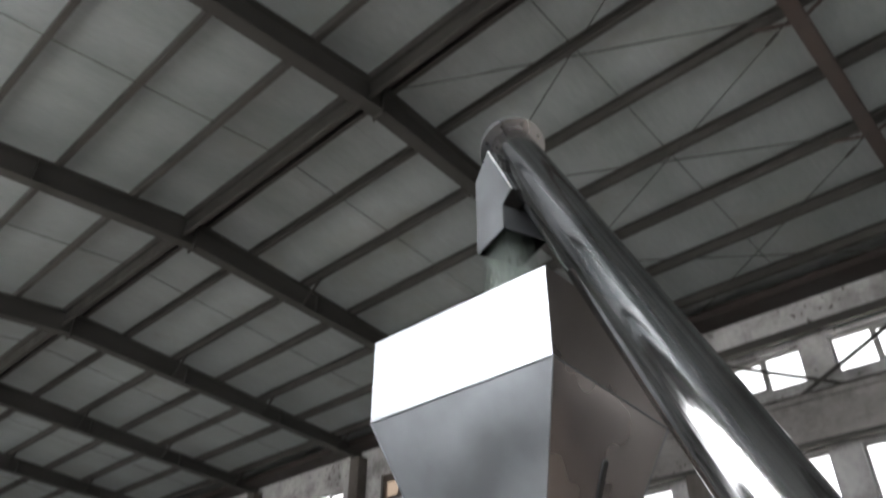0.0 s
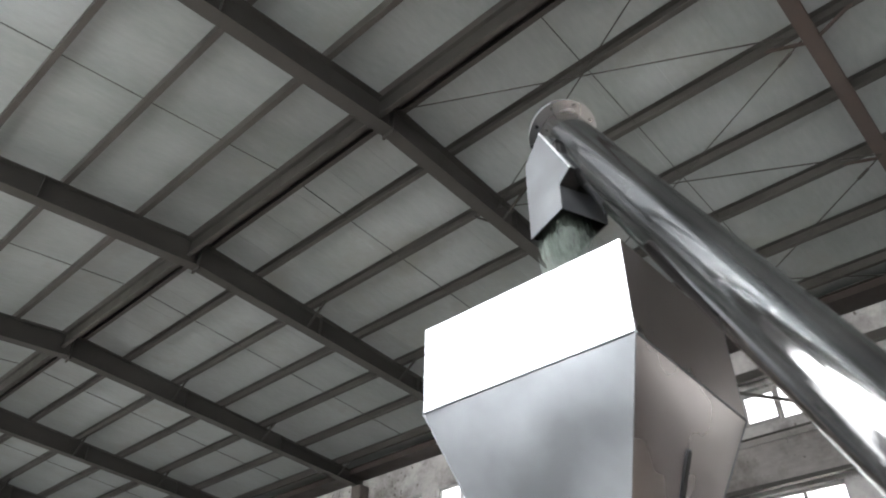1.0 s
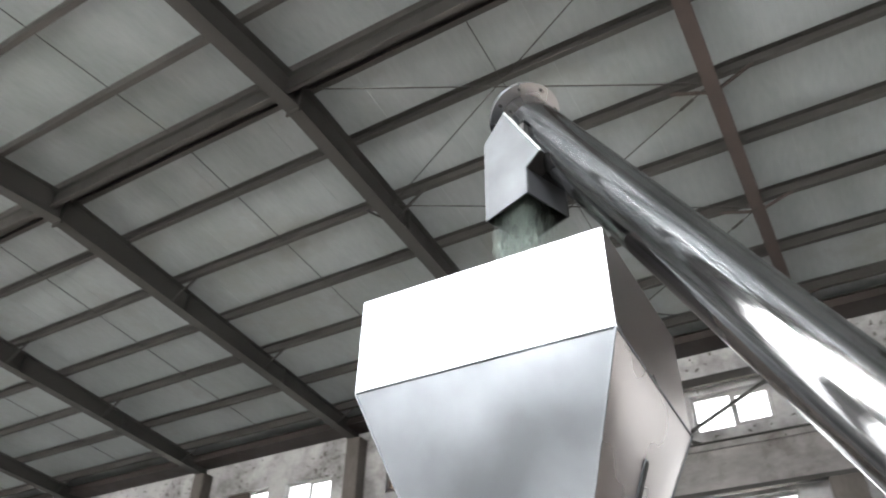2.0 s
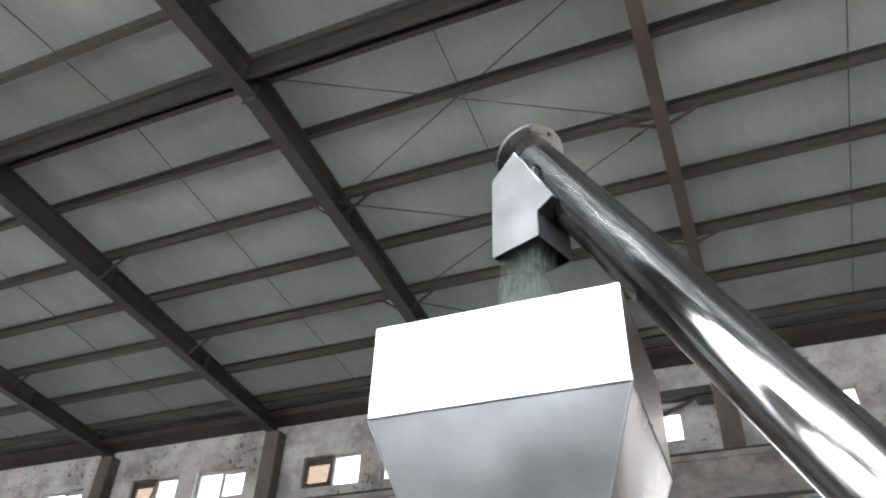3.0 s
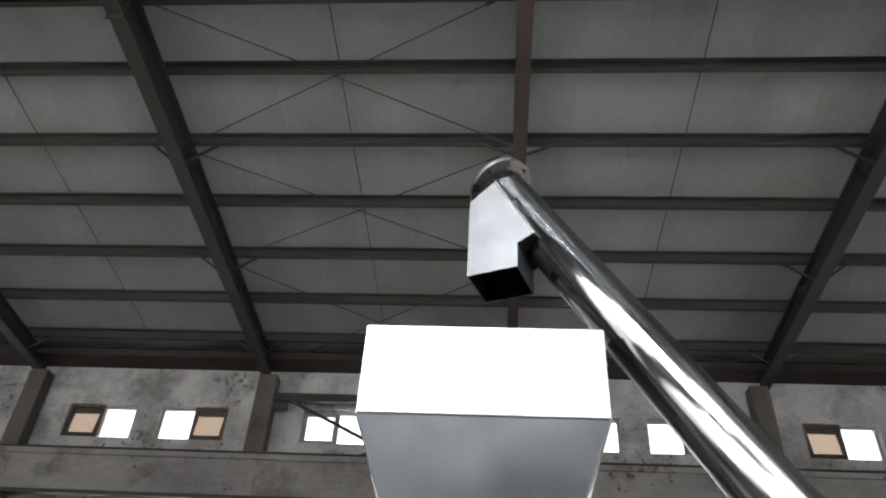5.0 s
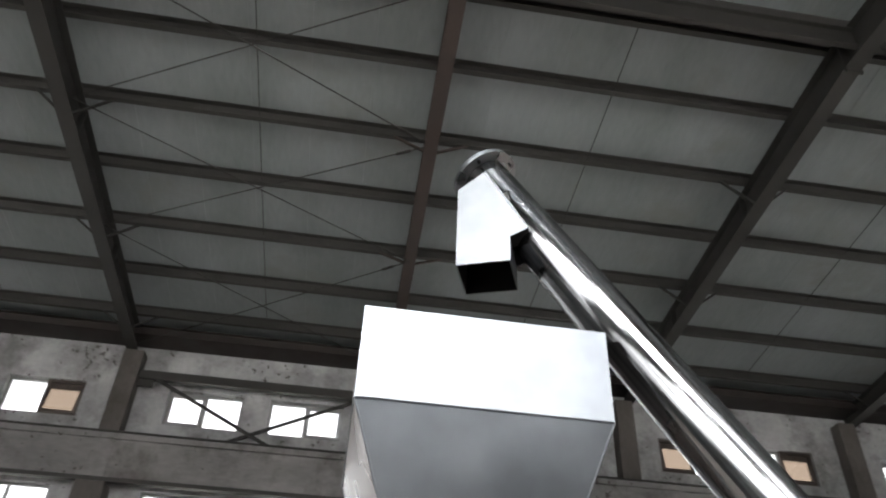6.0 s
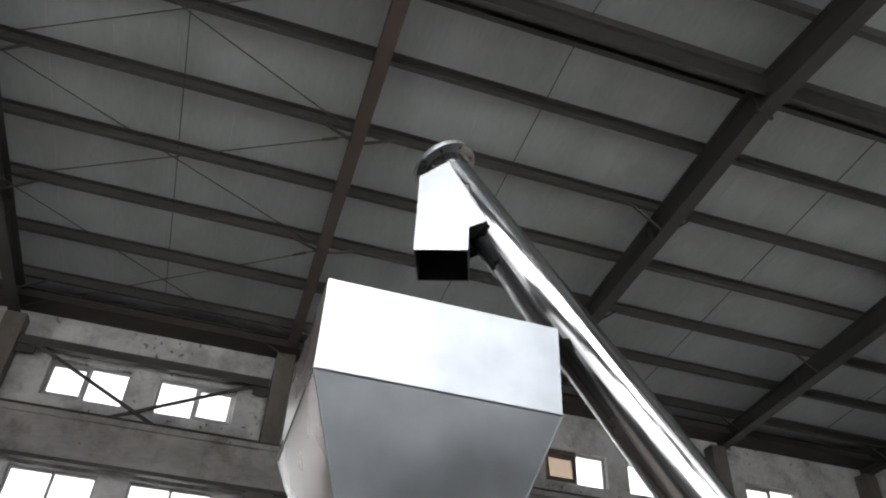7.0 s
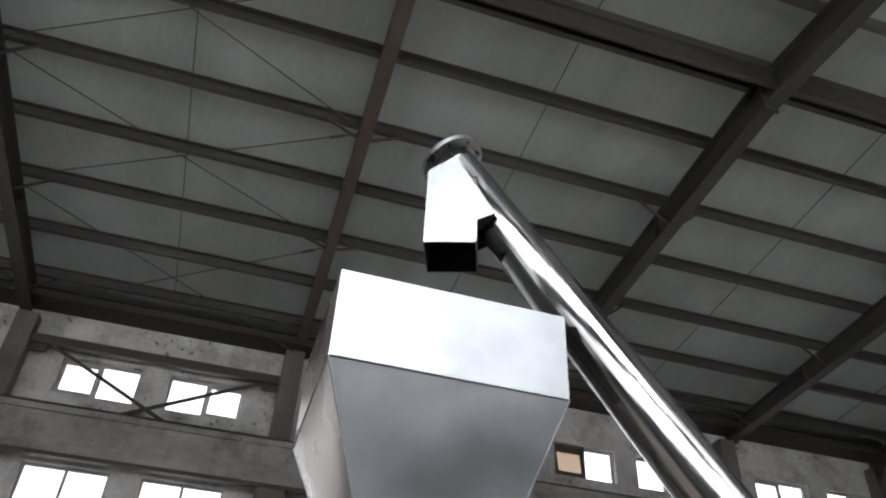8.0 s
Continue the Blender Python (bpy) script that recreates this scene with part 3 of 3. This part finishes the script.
def conveyor():
    ob = empty("screw_conveyor", "shiny stainless steel screw conveyor tube with a discharge spout", "conveyor")
    top, end = -0.105, (3.7 - 0.02) / math.sin(INC)
    q = DOWN.to_track_quat("Z", "Y")
    tube = smooth(part("tube", rod((0, 0, top), (0, 0, end - 0.06), TUBE_R, 64, caps=False), STAINLESS, ob, "polished stainless tube"))
    tube.matrix_basis = Matrix.Translation(AXIS) @ q.to_matrix().to_4x4()
    flange = part("end_flange", rod(along(top - 0.008), along(top), 0.141, 48), DULL, ob)
    part("end_plate", rod(along(top - 0.024), along(top - 0.011), 0.139, 48), SHEET, ob)
    for i in range(8):
        d = q @ Vector((math.cos(i * math.tau / 8), math.sin(i * math.tau / 8), 0)) * 0.121
        part("bolt", rod(along(top - 0.001) + d, along(top + 0.012) + d, 0.007, 6), STAINLESS, flange)
    part("band", rod(along(0.5), along(0.503), TUBE_R + 0.0003, 64), STAINLESS, ob)
    part("foot_box", block(along(end).x - 0.25, along(end).y - 0.25, 0.0, along(end).x + 0.25, along(end).y + 0.25, 0.4, 0.01), SHEET, ob)
    # the square discharge spout
    u = Vector((math.cos(radians(-20.7)), math.sin(radians(-20.7)), 0))
    v = Vector((-u.y, u.x, 0))
    c = Vector((0.309, 0.228, 3.264))
    depth, t = 0.19, 0.003
    (na, nz), (wa, wz), (pa, pz), lz = (0.2, 0.108), (0.268, 0.14), (0.108, 0.448), 0.364
    face = [(0, 0), (0.2, 0), (na, nz), (wa, wz), (pa, pz), (0, lz)]
    at = lambda a, z, d: c + u * a + v * d + Vector((0, 0, z))
    spout = part("spout", slab([at(a, z, 0) for a, z in face], t), SPOUT, ob, "square sheet-metal spout")
    part("spout_panel", slab([at(a, z, depth) for a, z in face], -t), SPOUT, spout)
    part("spout_panel", slab([at(0, 0, 0.004), at(0, 0, depth - 0.004), at(0, lz, depth - 0.004), at(0, lz, 0.004)], t), SPOUT, spout)
    part("spout_panel", slab([at(0.2, 0, 0.004), at(0.2, 0, depth - 0.004), at(0.2, nz, depth - 0.004), at(0.2, nz, 0.004)], -t), SPOUT, spout)
    part("spout_panel", slab([at(0, lz, 0.004), at(0, lz, depth - 0.004), at(pa, pz, depth - 0.004), at(pa, pz, 0.004)], -t), SPOUT, spout)
    # The low strip is coloured dark for shade on the open underside.
    for (a0, z0), (a1, z1) in (((na, nz), (wa, wz)), ((wa, wz), (pa, pz))):
        part("spout_panel", slab([at(a0, z0, 0.003), at(a0, z0, 0.07), at(a1, z1, 0.07), at(a1, z1, 0.003)], -t), SPOUT if z1 > 0.2 else INSIDE, spout)
    wob = random.Random(4)
    for k in range(22):
        a0, z0 = wa + (pa - wa) * k / 22, wz + (pz - wz) * k / 22
        part("weld_bead", rod(at(a0, z0, -0.001), at(a0 - 0.006, z0 + 0.0116, -0.001), 0.0034 + 0.0018 * wob.random(), 6), WELD, spout)
    for k in range(5):
        a0, z0 = 0.15 + 0.005 * wob.random(), 0.055 + 0.007 * k
        part("weld_bead", rod(at(a0, z0, 0.0005), at(a0 + 0.004 * wob.random(), z0 + 0.007, 0.0005), 0.0022 + 0.0012 * wob.random(), 6), WELD, spout)
    # Dark inner sheets put the shade inside the spout into colour.
    g = 0.0045
    for d0, d1 in ((g, g), (depth - g, depth - g)):
        part("spout_inner_shade", slab([at(g, 0.001, d0), at(0.2 - g, 0.001, d0), at(0.2 - g, 0.33, d0), at(g, 0.33, d0)], 0.001 if d0 < 0.1 else -0.001), INSIDE, spout)
    part("spout_inner_shade", slab([at(g, 0.001, 0.007), at(g, 0.001, depth - 0.007), at(g, 0.33, depth - 0.007), at(g, 0.33, 0.007)], 0.001), INSIDE, spout)
    part("spout_inner_shade", slab([at(0.2 - g, 0.001, 0.007), at(0.2 - g, 0.001, depth - 0.007), at(0.2 - g, 0.33, depth - 0.007), at(0.2 - g, 0.33, 0.007)], -0.001), INSIDE, spout)
    part("spout_inner_shade", slab([at(0.0, 0.34, 0.006), at(0.2, 0.34, 0.006), at(0.2, 0.34, depth - 0.006), at(0.0, 0.34, depth - 0.006)], t), INSIDE, spout)
    return ob


conveyor()


# ---- falling plastic flakes ----
def flake_mesh(seed):
    """Small curled chips scattered through a short stretch of the stream."""
    rng = random.Random(seed)
    bm = bmesh.new()
    for _ in range(1400 if seed < 6 else 700):
        c = Vector((0.006 + 0.165 * rng.random() ** 1.25, rng.uniform(0.02, 0.16), rng.uniform(-0.08, 0.08)))
        a = Vector((rng.gauss(0, 0.5), rng.gauss(0, 0.5), 1)).normalized() * rng.uniform(0.003, 0.008)
        b = a.orthogonal().normalized() * rng.uniform(0.0015, 0.004)
        n = a.cross(b).normalized() * 0.0012
        v = [bm.verts.new(c + p) for p in (a, b, -a, -b * 0.6)]
        w = [bm.verts.new(c + p + n) for p in (a * 0.9, b, -a, -b * 0.5)]
        bm.faces.new(v[::-1])
        bm.faces.new(w)
        for i in range(4):
            bm.faces.new((v[i], v[(i + 1) % 4], w[(i + 1) % 4], w[i]))
    return bm


CLUMPS = []
SPOUT_U = Vector((0.187, -0.074, 0)).normalized()
SPOUT_TURN = math.degrees(math.atan2(SPOUT_U.y, SPOUT_U.x))
for k in range(6):
    ob = part("flake_clump", flake_mesh(k), FLAKE)
    tagged(ob, "falling clump of dark green-grey plastic flakes", "flakes", "falling flakes")
    CLUMPS.append(ob)
for k in range(6, 82):
    CLUMPS.append(copy_thing(CLUMPS[k % 6], pose(0, 0, 0)))
for k in range(3):
    ob = part("flake_clump", flake_mesh(6 + k), FLAKE)
    CLUMPS.append(tagged(ob, "thin last clump of falling plastic flakes", "flakes", "falling flakes"))
for k in range(4):
    CLUMPS.append(copy_thing(CLUMPS[82 + k % 3], pose(0, 0, 0)))


def fall_pose(age):
    """Where a clump is, so many seconds after it lets go inside the spout."""
    age = min(max(age, 0.0), 0.4)
    drop = 0.9 * age + 4.6 * age * age
    p = Vector((0.311, 0.226, 3.26 + 0.2 - drop)) - SPOUT_U * 0.2 * max(0.0, age - 0.1) ** 1.3
    return pose(p.x, p.y, p.z, 0, 0, SPOUT_TURN)


def motions():
    for k, ob in enumerate(CLUMPS):
        start = round((-0.36 + 0.0535 * k) * FPS) / FPS
        rows = [(0.0, fall_pose(-start))]
        for step in (0, 3, 6, 9, 12):
            t = start + step / FPS
            if 0.01 < t < 7.9:
                rows.append((t, fall_pose(step / FPS)))
        rows.append((8.0, fall_pose(9.0)))
        walk(ob, rows)


motions()
